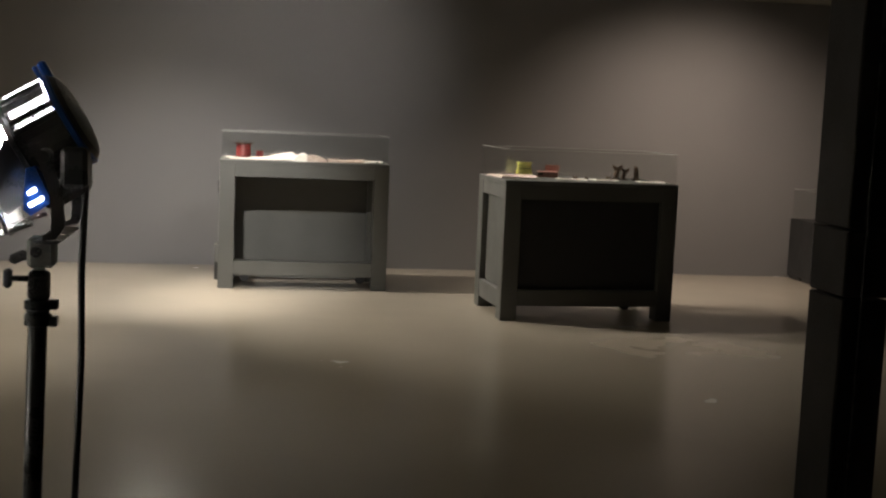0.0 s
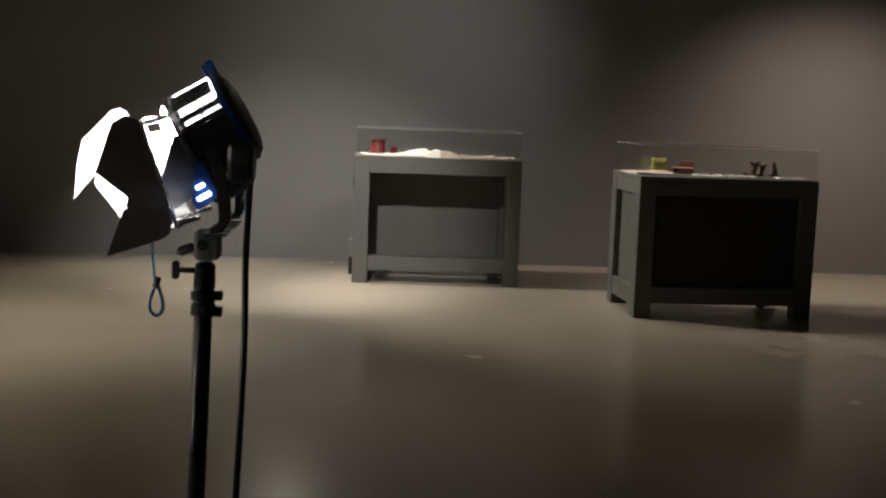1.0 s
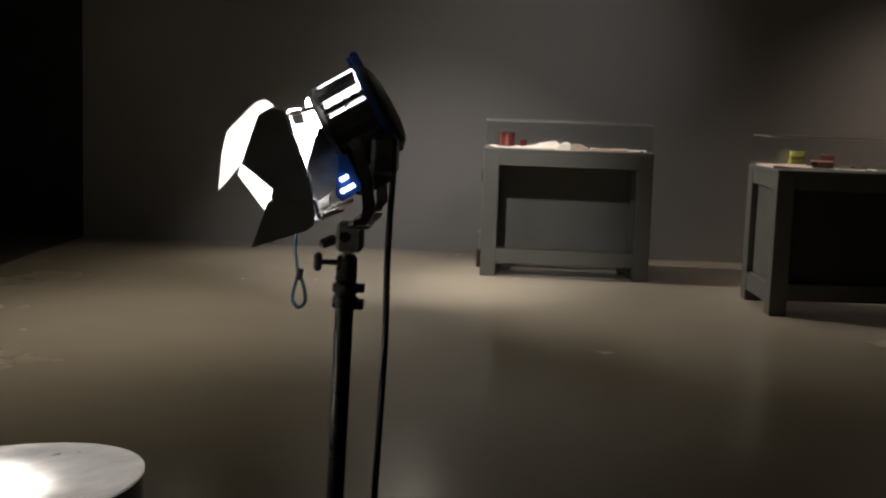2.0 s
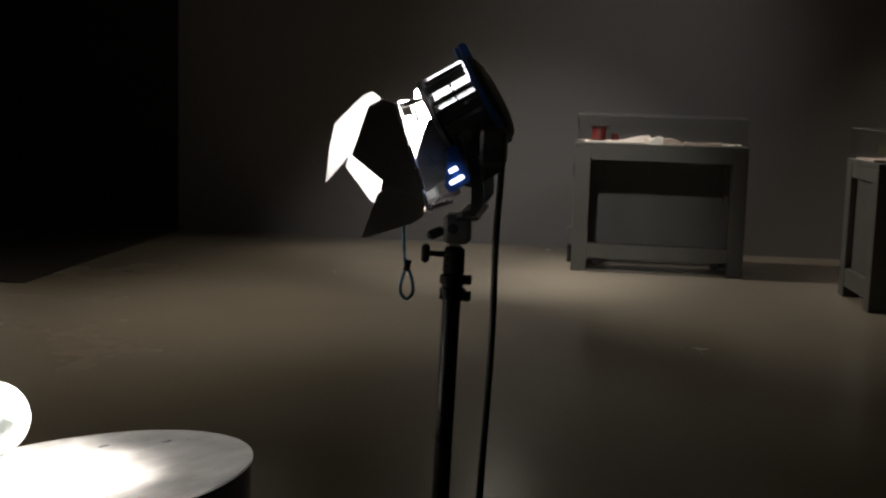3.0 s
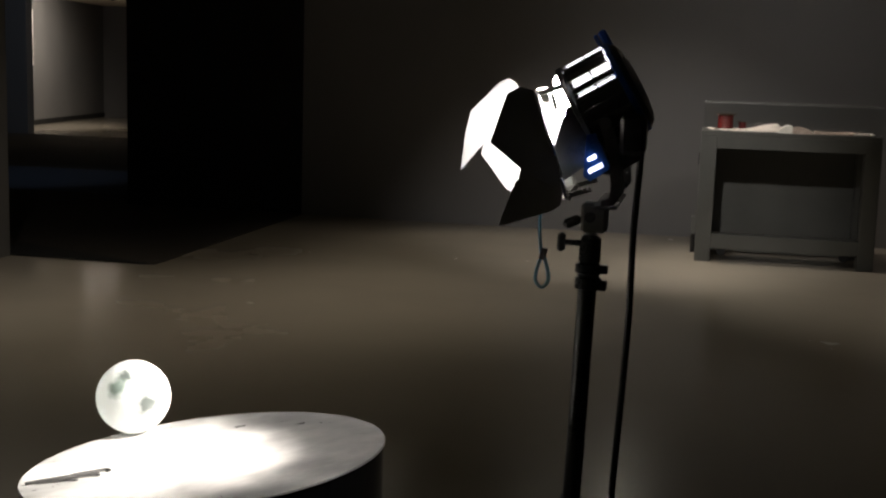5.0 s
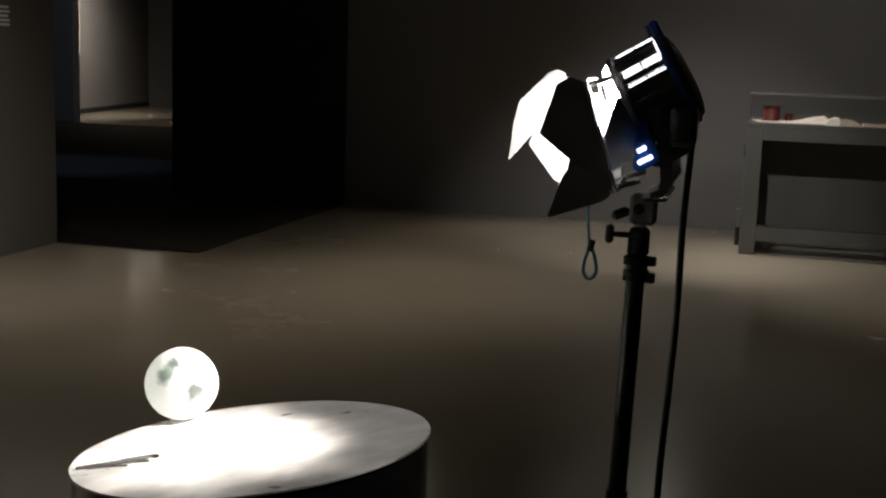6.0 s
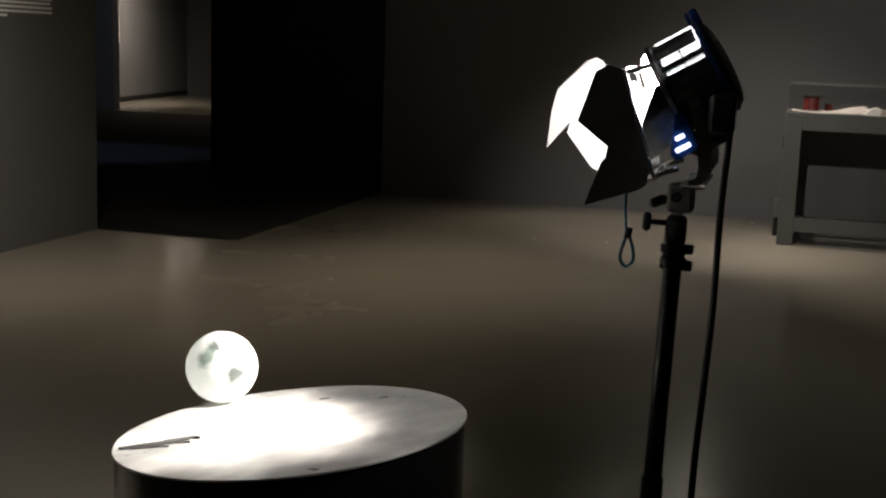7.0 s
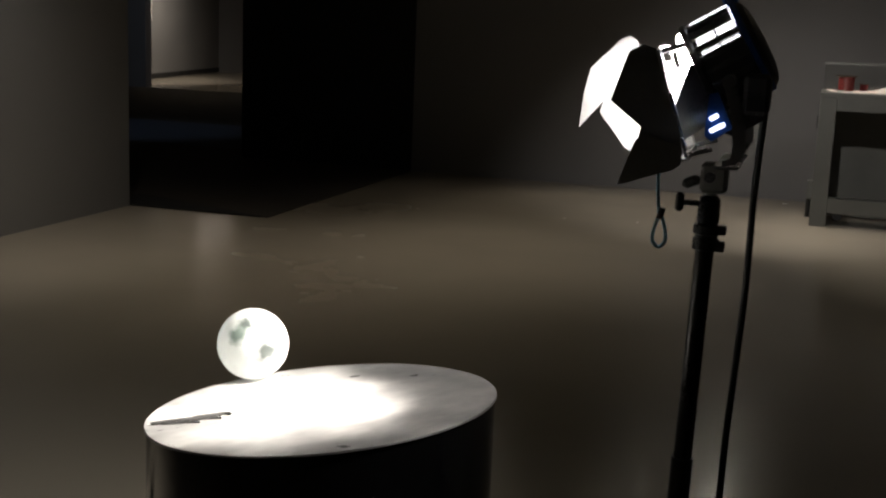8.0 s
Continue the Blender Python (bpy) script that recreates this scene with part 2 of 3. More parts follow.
# ---------------------------------------------------------------- the hall
X0, X1, Y0, Y1, TOP = -4.55, 7.5, -3.2, 9.64, 2.47


def setting(name, lo, hi, mat, label, category):
    return solid(name, box(B(), lo, hi), mat, label, category, "structure", smooth=0)


setting("floor", (-17, Y0 - 0.2, -0.2), (X1 + 0.2, 26.0, 0.0), FLOOR, "glossy beige poured epoxy hall floor", "floor")
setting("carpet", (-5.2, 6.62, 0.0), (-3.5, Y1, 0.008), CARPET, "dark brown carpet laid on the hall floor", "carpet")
# flat black wedge, tapering along the carpet's front
bm = B()
low = [bm.verts.new((x, y, 0.0)) for x, y in ((-4.75, 6.605), (-3.55, 6.605), (-4.75, 7.08))]
high = [bm.verts.new((v.co.x, v.co.y, 0.013)) for v in low]
bm.faces.new(low[::-1])
bm.faces.new(high)
for i in range(3):
    bm.faces.new((low[i], low[(i + 1) % 3], high[(i + 1) % 3], high[i]))
solid("carpet_wedge", bm, UNLIT_BLACK, "tapering black wedge at the carpet's front", "edging", "structure", smooth=0)
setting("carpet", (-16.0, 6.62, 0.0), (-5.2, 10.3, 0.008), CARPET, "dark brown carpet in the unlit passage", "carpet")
setting("carpet", (-16.0, 10.3, 0.0), (-5.3, 12.6, 0.008), BLUE_LIT_CARPET, "dark carpet strip in the passage, faint blue light in its colour", "carpet")
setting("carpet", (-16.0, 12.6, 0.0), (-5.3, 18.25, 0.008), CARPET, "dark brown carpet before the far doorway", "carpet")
setting("wall_north", (-3.5, Y1, 0), (X1, Y1 + 0.2, TOP), WALL, "plain grey painted gallery wall", "wall")
# same wall as wall_north; its lack of light is painted black
setting("wall_north_end", (-5.2, Y1, 0), (-3.5, Y1 + 0.2, TOP), UNLIT_BLACK, "unlit end of the gallery wall, its shade put in as black", "wall")
setting("wall_west", (X0 - 0.2, Y0, 0), (X0, 6.6, TOP), WALL, "grey painted side wall ending at a passage", "wall")
setting("wall_east", (X1, Y0, 0), (X1 + 0.2, Y1 + 0.2, TOP), WALL, "plain grey painted wall", "wall")
# never in view; made grey to throw some light back into the hall
setting("wall_south", (X0 - 0.2, Y0 - 0.2, 0), (X1 + 0.2, Y0, TOP), WALL, "plain grey unseen wall behind the walk, bounces light", "wall")
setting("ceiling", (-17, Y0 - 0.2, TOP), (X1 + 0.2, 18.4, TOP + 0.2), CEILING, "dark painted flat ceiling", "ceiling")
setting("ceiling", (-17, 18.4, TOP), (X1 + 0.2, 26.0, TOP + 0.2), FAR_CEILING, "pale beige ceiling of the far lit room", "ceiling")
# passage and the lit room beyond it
# black on these passage walls is their missing light
setting("wall_passage", (-5.3, Y1 + 0.2, 0), (-5.2, 18.2, TOP), UNLIT_BLACK, "passage wall, its unlit shade put in as black", "wall")
setting("wall_passage_west", (-16, 6.4, 0), (X0 - 0.2, 6.6, TOP), UNLIT_BLACK, "passage wall, its unlit shade put in as black", "wall")
setting("wall_far", (-16, 18.2, 0), (-11.32, 18.4, TOP), WALL, "grey wall beside the far doorway", "wall")
setting("wall_far_east", (-8.6, 18.2, 0), (-5.2, 18.4, TOP), UNLIT_BLACK, "unlit wall beside the far doorway, shade put in as black", "wall")
setting("wall_end", (-16.2, 6.4, 0), (-16, 26, TOP), UNLIT_BLACK, "plain passage end wall, unlit shade put in as black", "wall")
FAR = pose(-12.3, 18.4, 0, 0, 0, 9)
solid("wall_far_room", box(B(), (-0.15, 0, 0), (0, 6.6, TOP)), WALL, "grey side wall of the far lit room", "wall", "structure", FAR, smooth=0)
solid("wall_far_back", box(B(), (0, 6.4, 0), (7.5, 6.6, TOP)), WALL, "grey back wall of the far lit room", "wall", "structure", FAR, smooth=0)
solid("baseboard", box(B(), (0.0, 0.1, 0), (0.02, 6.4, 0.1), 0.003), BLACK_PANEL, "black baseboard of the far room", "baseboard", "structure", FAR)

# lettering on the walls, too small to read
TEXT = material("pale_lettering", (0.85, 0.83, 0.78), 0.7, scale=30, fine=300)
note = thing("wall_text", "pale lines of small lettering on a grey wall", "wall text", pose(X0 + 0.002, 5.0, 0))
for i, (end, z) in enumerate(((0.62, 1.425), (1.085, 1.452), (1.09, 1.479), (1.07, 1.506), (1.09, 1.533), (1.08, 1.56))):
    part("text_line", box(B(), (-0.002, 0.35, z), (0.003, end, z + 0.016)), TEXT, note, smooth=0)
# pale sheets carry both the print and the spotlit patch around it
panel = thing("text_panel", "pale printed panel, also standing for a spotlit wall patch", "panel", FAR @ pose(0.012, 1.65, 0))
for i in range(4):
    part("sheet", box(B(), (-0.01, 0.0, 1.14 + 0.27 * i), (0.01, 0.62, 1.395 + 0.27 * i), 0.003), PAPER, panel)

# ceiling spots, all out of view, those of the added fills included
for eye, target in (SPOT_A, SPOT_B, SPOT_C, SPOT_D, SPOT_E, SPOT_F, SPOT_G, SPOT_H, SPOT_I, SPOT_J, SPOT_K, SPOT_L, SPOT_M, SPOT_N, SPOT_W):
    d = (Vector(target) - Vector(eye)).normalized()
    sp = thing("ceiling_spot", "unseen small black ceiling spotlight, switched on", "spotlight", pose(eye[0], eye[1], TOP), "ceiling spots")
    o = Vector((0, 0, eye[2] - TOP))
    part("mount", rod(B(), (0, 0, 0), o - d * 0.06, 0.008), STAND, sp)
    part("can", rod(B(), o - d * 0.13, o - d * 0.03, 0.045, 0.05, 24), STAND, sp)
    part("face", rod(B(), o - d * 0.031, o - d * 0.028, 0.042, None, 24), SPOT_GLOW, sp)

# small round lamps at the far doorway
for x, y in ((-10.08, 18.8), (-9.72, 17.4)):
    lamp = thing("ceiling_lamp", "small round warm ceiling lamp, switched on", "lamp", pose(x, y, TOP), "far ceiling lamps")
    part("rim", rod(B(), (0, 0, -0.03), (0, 0, 0), 0.11, 0.11, 24), STAND, lamp)
    part("diffuser", rod(B(), (0, 0, -0.036), (0, 0, -0.03), 0.095, None, 24), LAMP_GLOW, lamp)

# black post close by, of stacked panels with a raised seam
post = thing("post", "matt black post of stacked panels", "post", pose(1.787, 2.2, 0), kind="structure")
for z0, z1 in ((0, 0.92), (0.926, 1.105), (1.111, TOP)):
    part("panel", box(B(), (0, 0, z0), (0.135, 0.2, z1), 0.004), BLACK_PANEL, post)
part("seam", box(B(), (0.05, -0.006, 0), (0.06, 0.0, TOP), 0.002), STAND, post)


def hood(parent, w, d, h, high):
    """A clear five-sided cover, each pane a part."""
    cover = part("hood", box(B(), (0.012, 0.012, h + high), (w - 0.012, d - 0.012, h + high + 0.006), 0.001), ACRYLIC, parent, "clear acrylic hood", smooth=0)
    a, s = 0.012, 0.006
    for lo, hi in (((a, a, h + 0.001), (w - a, a + s, h + high - 0.0005)), ((a, d - a - s, h + 0.001), (w - a, d - a, h + high - 0.0005)),
                   ((a, a + s, h + 0.001), (a + s, d - a - s, h + high - 0.0005)), ((w - a - s, a + s, h + 0.001), (w - a, d - a - s, h + high - 0.0005))):
        p = part("pane", box(B(), lo, hi), ACRYLIC, cover, smooth=0)
        p.visible_shadow = False
    cover.visible_shadow = False
    z0, z1 = h + high + 0.0065, h + high + 0.0085
    for lo, hi in (((a, a - 0.001, z0), (w - a, a + 0.003, z1)), ((a, d - a - 0.003, z0), (w - a, d - a + 0.001, z1)),
                   ((a - 0.001, a + 0.004, z0), (a + 0.003, d - a - 0.004, z1)), ((w - a - 0.003, a + 0.004, z0), (w - a + 0.001, d - a - 0.004, z1))):
        part("edge", box(B(), lo, hi), EDGE_GLINT, cover, "polished edge, its glint put in as pale colour", smooth=0)


def display_table(x, y, turn, w, d, h, infill, label):
    """Gallery table: four square legs, aprons, low stretchers, a lid and an acrylic hood."""
    t = thing("display_table", label, "table", pose(x, y, 0, 0, 0, turn), "display tables")
    leg = 0.115
    for lx in (0, w - leg):
        for ly in (0, d - leg):
            part("leg", box(B(), (lx, ly, 0), (lx + leg, ly + leg, h - 0.03), 0.004), TABLE, t)
    for ly, deep in ((0.0008, 0.04 if infill else 0.11), (d - 0.041, 0.04)):
        part("apron", box(B(), (leg, ly, h - 0.125), (w - leg, ly + 0.04, h - 0.03), 0.003), TABLE, t)
        part("stretcher", box(B(), (leg, ly, 0.10), (w - leg, ly + deep, 0.21), 0.003), TABLE, t)
    for lx in (0.003, w - 0.043):
        part("side_apron", box(B(), (lx, leg, h - 0.125), (lx + 0.04, d - leg, h - 0.03), 0.003), TABLE, t)
        part("side_stretcher", box(B(), (lx, leg, 0.075), (lx + 0.04, d - leg, 0.20), 0.003), TABLE, t)
    part("tabletop", box(B(), (-0.0008, -0.0008, h - 0.0298), (w + 0.0008, d + 0.0008, h), 0.003), TABLE, t)
    if infill:
        # black here paints the shade on this table's unlit front
        part("front_panel", box(B(), (leg, 0.05, 0.21), (w - leg, 0.07, h - 0.125)), BLACK_PANEL, t, "infill panel, the shade of its unlit front put in as black")
        part("side_panel", box(B(), (0.044, leg, 0.2), (0.06, d - leg, h - 0.125)), TABLE, t)
    else:
        part("back_panel", box(B(), (leg, d - 0.07, 0.015), (w - leg, d - 0.048, h - 0.03)), TABLE, t)
        # added to keep spot K's light off the back panel
        part("side_panel", box(B(), (0.044, leg, 0.2), (0.06, d - leg, h - 0.125)), TABLE, t)
        part("lock", box(B(), (-0.012, 0.1, 0.70), (-0.004, 0.16, 0.80), 0.003), STAND, t, "small black lock plate")
        part("side_bracket", box(B(), (-0.04, d * 0.72, 0.14), (-0.001, d * 0.72 + 0.07, 0.28), 0.004), TABLE, t)
        part("jack_foot", rod(B(), (-0.022, d * 0.72 + 0.035, 0.0), (-0.022, d * 0.72 + 0.035, 0.14), 0.018, None, 16), STAND, t, "black adjustable foot")
    for lx in (0.16, w - 0.2):
        c = part("castor", box(B(), (lx, d * 0.62, 0.075), (lx + 0.07, d * 0.62 + 0.05, 0.1), 0.004), STAND, t, "black swivel castor")
        part("wheel", rod(B(), (lx + 0.035, d * 0.62 + 0.012, 0.037), (lx + 0.035, d * 0.62 + 0.038, 0.037), 0.037, None, 24), RUBBER, c)
        part("castor_block", box(B(), (lx - 0.03, d * 0.62 - 0.02, 0.1), (lx + 0.1, d * 0.62 + 0.07, 0.14), 0.004), TABLE, t)
    hood(t, w, d, h, 0.198)
    return t


TA, TB = 0.962, 0.944
display_table(-0.002, 8.31, -0.3, 1.262, 0.6, TA, False, "grey lacquered open-frame display table with a clear hood")
display_table(1.893, 7.07, 3.4, 1.226, 0.72, TB, True, "grey display table with shade-black infill and a clear hood")

# low cabinet against the wall
cab = thing("low_cabinet", "low dark grey display cabinet against the wall", "cabinet", pose(5.09, 9.12, 0))
part("body", box(B(), (0, 0, 0.03), (0.75, 0.46, 0.545), 0.006), BLACK_PANEL, cab)
part("base", box(B(), (0.02, 0.02, 0), (0.73, 0.44, 0.03)), STAND, cab)
hood(cab, 0.75, 0.46, 0.545, 0.26)


# ---------------------------------------------------------------- things on the first table
def heap(nx, ny, lx, ly, high, seed):
    """A crumpled sheet: soft folds over a grid, closed below."""
    bm = bmesh.new()
    rows = []
    for i in range(nx):
        row = []
        for j in range(ny):
            u, v = i / (nx - 1), j / (ny - 1)
            edge = min(u, 1 - u, v, 1 - v) * 5
            n = noise.fractal(Vector((u * 6 + seed, v * 3, 0)), 0.8, 2, 4)
            wob = 0.12 * noise.noise(Vector((u * 4, v * 4, seed)))
            z = high(u) * min(1, edge + 0.15) * max(0.15, 0.8 + 0.85 * n) + 0.004
            row.append(bm.verts.new(((u + wob * (1 - edge if edge < 1 else 0) * 0.3) * lx, (v + wob * 0.4) * ly, max(0.003, z))))
        rows.append(row)
    for i in range(nx - 1):
        for j in range(ny - 1):
            bm.faces.new((rows[i][j], rows[i + 1][j], rows[i + 1][j + 1], rows[i][j + 1]))
    ext = bmesh.ops.extrude_face_region(bm, geom=bm.faces[:])
    for g in ext["geom"]:
        if isinstance(g, bmesh.types.BMVert):
            g.co.z = 0.0
    return bm


def sheet(name, lx, ly, label, category, m, mat=PAPER, lift=0.004, lines=0):
    t = thing(name, label, category, m)
    bm = B()
    rows = [[bm.verts.new((lx * i / 6, ly * j / 4, 0.002 + lift * 0.5 + lift * abs(i / 6 - 0.5) * 2 * (0.5 + 0.5 * math.sin(i + j)))) for j in range(5)] for i in range(7)]
    for i in range(6):
        for j in range(4):
            bm.faces.new((rows[i][j], rows[i + 1][j], rows[i + 1][j + 1], rows[i][j + 1]))
    ext = bmesh.ops.extrude_face_region(bm, geom=bm.faces[:])
    for g in ext["geom"]:
        if isinstance(g, bmesh.types.BMVert):
            g.co.z = 0.0
    part("page", bm, mat, t)
    for k in range(lines):
        y = ly * (0.15 + 0.7 * k / max(1, lines - 1))
        part("print_line", box(B(), (lx * 0.12, y, 0.0025 + lift * 1.5), (lx * 0.85, y + 0.006, 0.003 + lift * 1.5)), PRINT, t, smooth=0)
    return t


def spool(x, y, z, r, h, label):
    t = thing("thread_spool", label, "spool", pose(x, y, z), "thread spools")
    part("lower_flange", lathe(B(), [(r * 1.2, 0), (r * 1.2, h * 0.06), (r * 1.1, h * 0.1)], 32), BROWN, t)
    part("winding", lathe(B(), [(r * 0.82, h * 0.1)] + [(r * (0.86 + 0.012 * (k % 2)), h * (0.1 + 0.82 * k / 24)) for k in range(1, 24)] + [(r * 0.8, h * 0.92)], 32), RED, t, "wound glossy red thread")
    part("upper_flange", lathe(B(), [(r * 1.1, h * 0.92), (r * 1.25, h * 0.95), (r * 1.25, h), (r * 0.3, h)], 32), BROWN, t)
    return t


spool(0.168, 8.6, TA, 0.064, 0.12, "large spool of glossy red thread on a table")
spool(0.292, 8.6, TA, 0.032, 0.066, "small spool of red thread on a table")
solid("crumpled_cloth", heap(64, 20, 0.62, 0.22, lambda u: 0.036 * math.exp(-((u - 0.7) / 0.2) ** 2) + 0.008, 3.1), LINEN,
      "crumpled pale linen cloth under a clear hood", "cloth", m=pose(0.07, 8.47, TA))
bk = thing("open_booklet", "open printed booklet with curled pages", "booklet", pose(0.64, 8.38, TA, 0, 0, -4))
for sgn, w0, mat in ((-1, 0.11, PAPER), (1, 0.15, TAN)):
    bm = B()
    prof = [(sgn * w0 * k / 10, 0.004 + 0.05 * math.sin(math.pi * min(1, 0.28 + 0.72 * k / 10)) * (1 if sgn < 0 else 0.8)) for k in range(11)]
    up = [[bm.verts.new((x, y, z)) for y in (0, 0.2)] for x, z in prof]
    dn = [[bm.verts.new((x, y, 0.0)) for y in (0, 0.2)] for x, z in prof]
    for k in range(10):
        bm.faces.new((up[k][0], up[k + 1][0], up[k + 1][1], up[k][1]))
        bm.faces.new((dn[k][1], dn[k + 1][1], dn[k + 1][0], dn[k][0]))
        bm.faces.new((dn[k][0], dn[k + 1][0], up[k + 1][0], up[k][0]))
        bm.faces.new((up[k][1], up[k + 1][1], dn[k + 1][1], dn[k][1]))
    bm.faces.new((up[0][0], up[0][1], dn[0][1], dn[0][0]))
    bm.faces.new((dn[10][0], dn[10][1], up[10][1], up[10][0]))
    pg = part("page_block", bm, mat, bk)
sheet("printed_sheet", 0.27, 0.2, "flat brownish printed sheet", "sheet", pose(0.80, 8.43, TA, 0, 0, -3), TAN, lines=5, lift=0.016)
sheet("printed_sheet", 0.2, 0.16, "flat pale printed sheet beside a booklet", "sheet", pose(1.03, 8.5, TA, 0, 0, 6), lines=4, lift=0.008)
sheet("printed_sheet", 0.14, 0.13, "small pale sheet on a table", "sheet", pose(0.06, 8.66, TA, 0, 0, 12), lines=3)
for x, y, a in ((1.13, 8.38, 20), (1.17, 8.41, -15)):
    pin = thing("metal_clip", "small bright metal clip", "clip", pose(x, y, TA, 0, 0, a), "metal clips")
    part("arm", box(B(), (0, 0, 0), (0.05, 0.012, 0.006), 0.002), ALU, pin)
    part("coil", rod(B(), (0.05, 0.0, 0.007), (0.05, 0.014, 0.007), 0.007, None, 14), ALU, pin)

# ---------------------------------------------------------------- things on the second table
sheet("printed_sheet", 0.27, 0.36, "large pale sheet hanging flat on a table", "sheet", pose(1.915, 7.32, TB, 0, 0, 5), DULL_PAPER, lines=6, lift=0.012)
card = thing("lime_card", "folded lime-yellow paper card", "card", pose(2.112, 7.62, TB, 0, 0, 30))
part("front_leaf", box(B(), (0, 0, 0), (0.125, 0.003, 0.108), 0.0008, Matrix.Rotation(radians(-22), 4, "X")), YELLOW, card)
part("back_leaf", box(B(), (0, 0.058, 0), (0.125, 0.061, 0.108), 0.0008, Matrix.Translation((0, 0.06, 0)) @ Matrix.Rotation(radians(22), 4, "X") @ Matrix.Translation((0, -0.06, 0))), YELLOW, card)
part("crease", box(B(), (0.0, 0.018, 0.052), (0.125, 0.02, 0.055)), BROWN, card)
tin = thing("pink_box", "small faded pink card box", "box", pose(2.235, 7.6, TB, 0, 0, -8) @ Matrix.Scale(1.2, 4))
part("tray", box(B(), (0, 0, 0), (0.12, 0.09, 0.035), 0.003), PINK, tin)
part("lid", box(B(), (0.05, 0.08, 0.035), (0.135, 0.086, 0.072), 0.002), PINK, tin, "raised faded pink lid")
part("band", box(B(), (-0.001, -0.001, 0.012), (0.03, 0.091, 0.03), 0.001), BROWN, tin)
sheet("printed_sheet", 0.2, 0.16, "flat pale sheet with print", "sheet", pose(2.33, 7.36, TB, 0, 0, -4), lines=4)
sheet("printed_sheet", 0.17, 0.15, "flat pale sheet with print", "sheet", pose(2.6, 7.38, TB, 0, 0, 5), lines=4)
sheet("printed_sheet", 0.18, 0.13, "blank pale sheet beside bronze pieces", "sheet", pose(2.9, 7.32, TB, 0, 0, -3))
for x, y, s0, k in ((2.48, 7.5, 0.018, 1), (2.56, 7.5, 0.014, 2), (2.73, 7.52, 0.02, 3)):
    bm = B()
    bmesh.ops.create_icosphere(bm, subdivisions=3, radius=s0)
    for v in bm.verts:
        v.co *= 1 + 0.35 * noise.noise(v.co * 60 + Vector((k, 0, 0)))
        v.co.z *= 0.7
    zmin = min(v.co.z for v in bm.verts)
    for v in bm.verts:
        v.co.z -= zmin
    solid("bronze_lump", bm, BROWN, "small rough bronze lump on a table", "lump", m=pose(x, y, TB))


def bronze_piece(x, y, s0, turn, k):
    """A small tool-like casting: foot, leaning stem and forked head."""
    t = thing("bronze_piece", "small dark bronze casting on a table", "casting", pose(x, y, TB, 0, 0, turn), "bronze castings")
    part("foot", lathe(B(), [(0.028 * s0, 0), (0.03 * s0, 0.006), (0.014 * s0, 0.014), (0.01 * s0, 0.02)], 20), BROWN, t)
    part("stem", rod(B(), (0, 0, 0.018), (0.012 * s0, 0, 0.055 * s0), 0.016 * s0, 0.012 * s0, 14), BROWN, t)
    for sg in (-1, 1):
        part("prong", rod(B(), (0.012 * s0, 0, 0.05 * s0), (0.012 * s0 + sg * 0.028 * s0, 0.004, 0.075 * s0), 0.014 * s0, 0.007 * s0, 12), BROWN, t)
    return t


bronze_piece(2.81, 7.62, 1.3, 10, 1)
bronze_piece(2.875, 7.64, 1.05, -40, 2)
bronze_piece(2.965, 7.62, 1.25, 80, 3)


# ---------------------------------------------------------------- film lamp on its stand
fwd = AIM
side = Vector((0, 0, 1)).cross(fwd).normalized()
upv = fwd.cross(side)
TURNED = Matrix((fwd, side, upv)).transposed().to_4x4()
AXIS = TURNED @ Matrix.Rotation(radians(90), 4, "Y")
lamp = thing("film_lamp", "blue and black film spotlight with open barn doors, switched on", "lamp", pose(*HEAD))


BODY = Matrix.Translation((-0.012, 0, 0.03)) @ Matrix.Diagonal((1, 0.86, 0.86, 1))
BODY_AXIS = TURNED @ BODY @ Matrix.Rotation(radians(90), 4, "Y")
DOORS = Matrix.Translation((0.094, 0, 0)) @ Matrix.Rotation(radians(-12), 4, "Y") @ Matrix.Translation((-0.112, 0, 0))


def turned(bm, m=None):
    bm.transform(TURNED if m is None else TURNED @ m)
    return bm


body = part("body", lathe(B(), [(0.09, -0.06), (0.104, -0.056), (0.104, 0.03), (0.112, 0.034), (0.112, 0.044), (0.098, 0.046)], 48, BODY_AXIS), LAMP_BLACK, lamp)
cap = part("rear_cap", lathe(B(), [(0.03, -0.089), (0.055, -0.0875), (0.078, -0.084), (0.094, -0.079), (0.103, -0.07)], 48, BODY_AXIS), LAMP_BLACK, lamp)
part("rim", lathe(B(), [(0.1035, -0.0695), (0.1095, -0.067), (0.1095, -0.058), (0.1045, -0.057)], 48, BODY_AXIS), LAMP_BLUE, cap, "blue painted rim")
for ang, wide in ((22, 0.011), (57, 0.014), (72, 0.0035)):
    turn = Matrix.Rotation(radians(-ang), 4, "X")
    for x0, x1 in ((-0.054, -0.018), (-0.014, 0.022)):
        part("vent", turned(box(B(), (x0, -wide / 2, 0.1), (x1, wide / 2, 0.1065), 0.001), BODY @ turn), VENT, body, "cooling bright glint on the bracket, made as a glowing bar")
    for off in (-1, 1):
        part("fin", turned(box(B(), (-0.055, off * (wide / 2 + 0.004) - 0.002, 0.1), (0.029, off * (wide / 2 + 0.004) + 0.002, 0.1125), 0.001), BODY @ turn), ALU, body, "polished aluminium cooling fin")
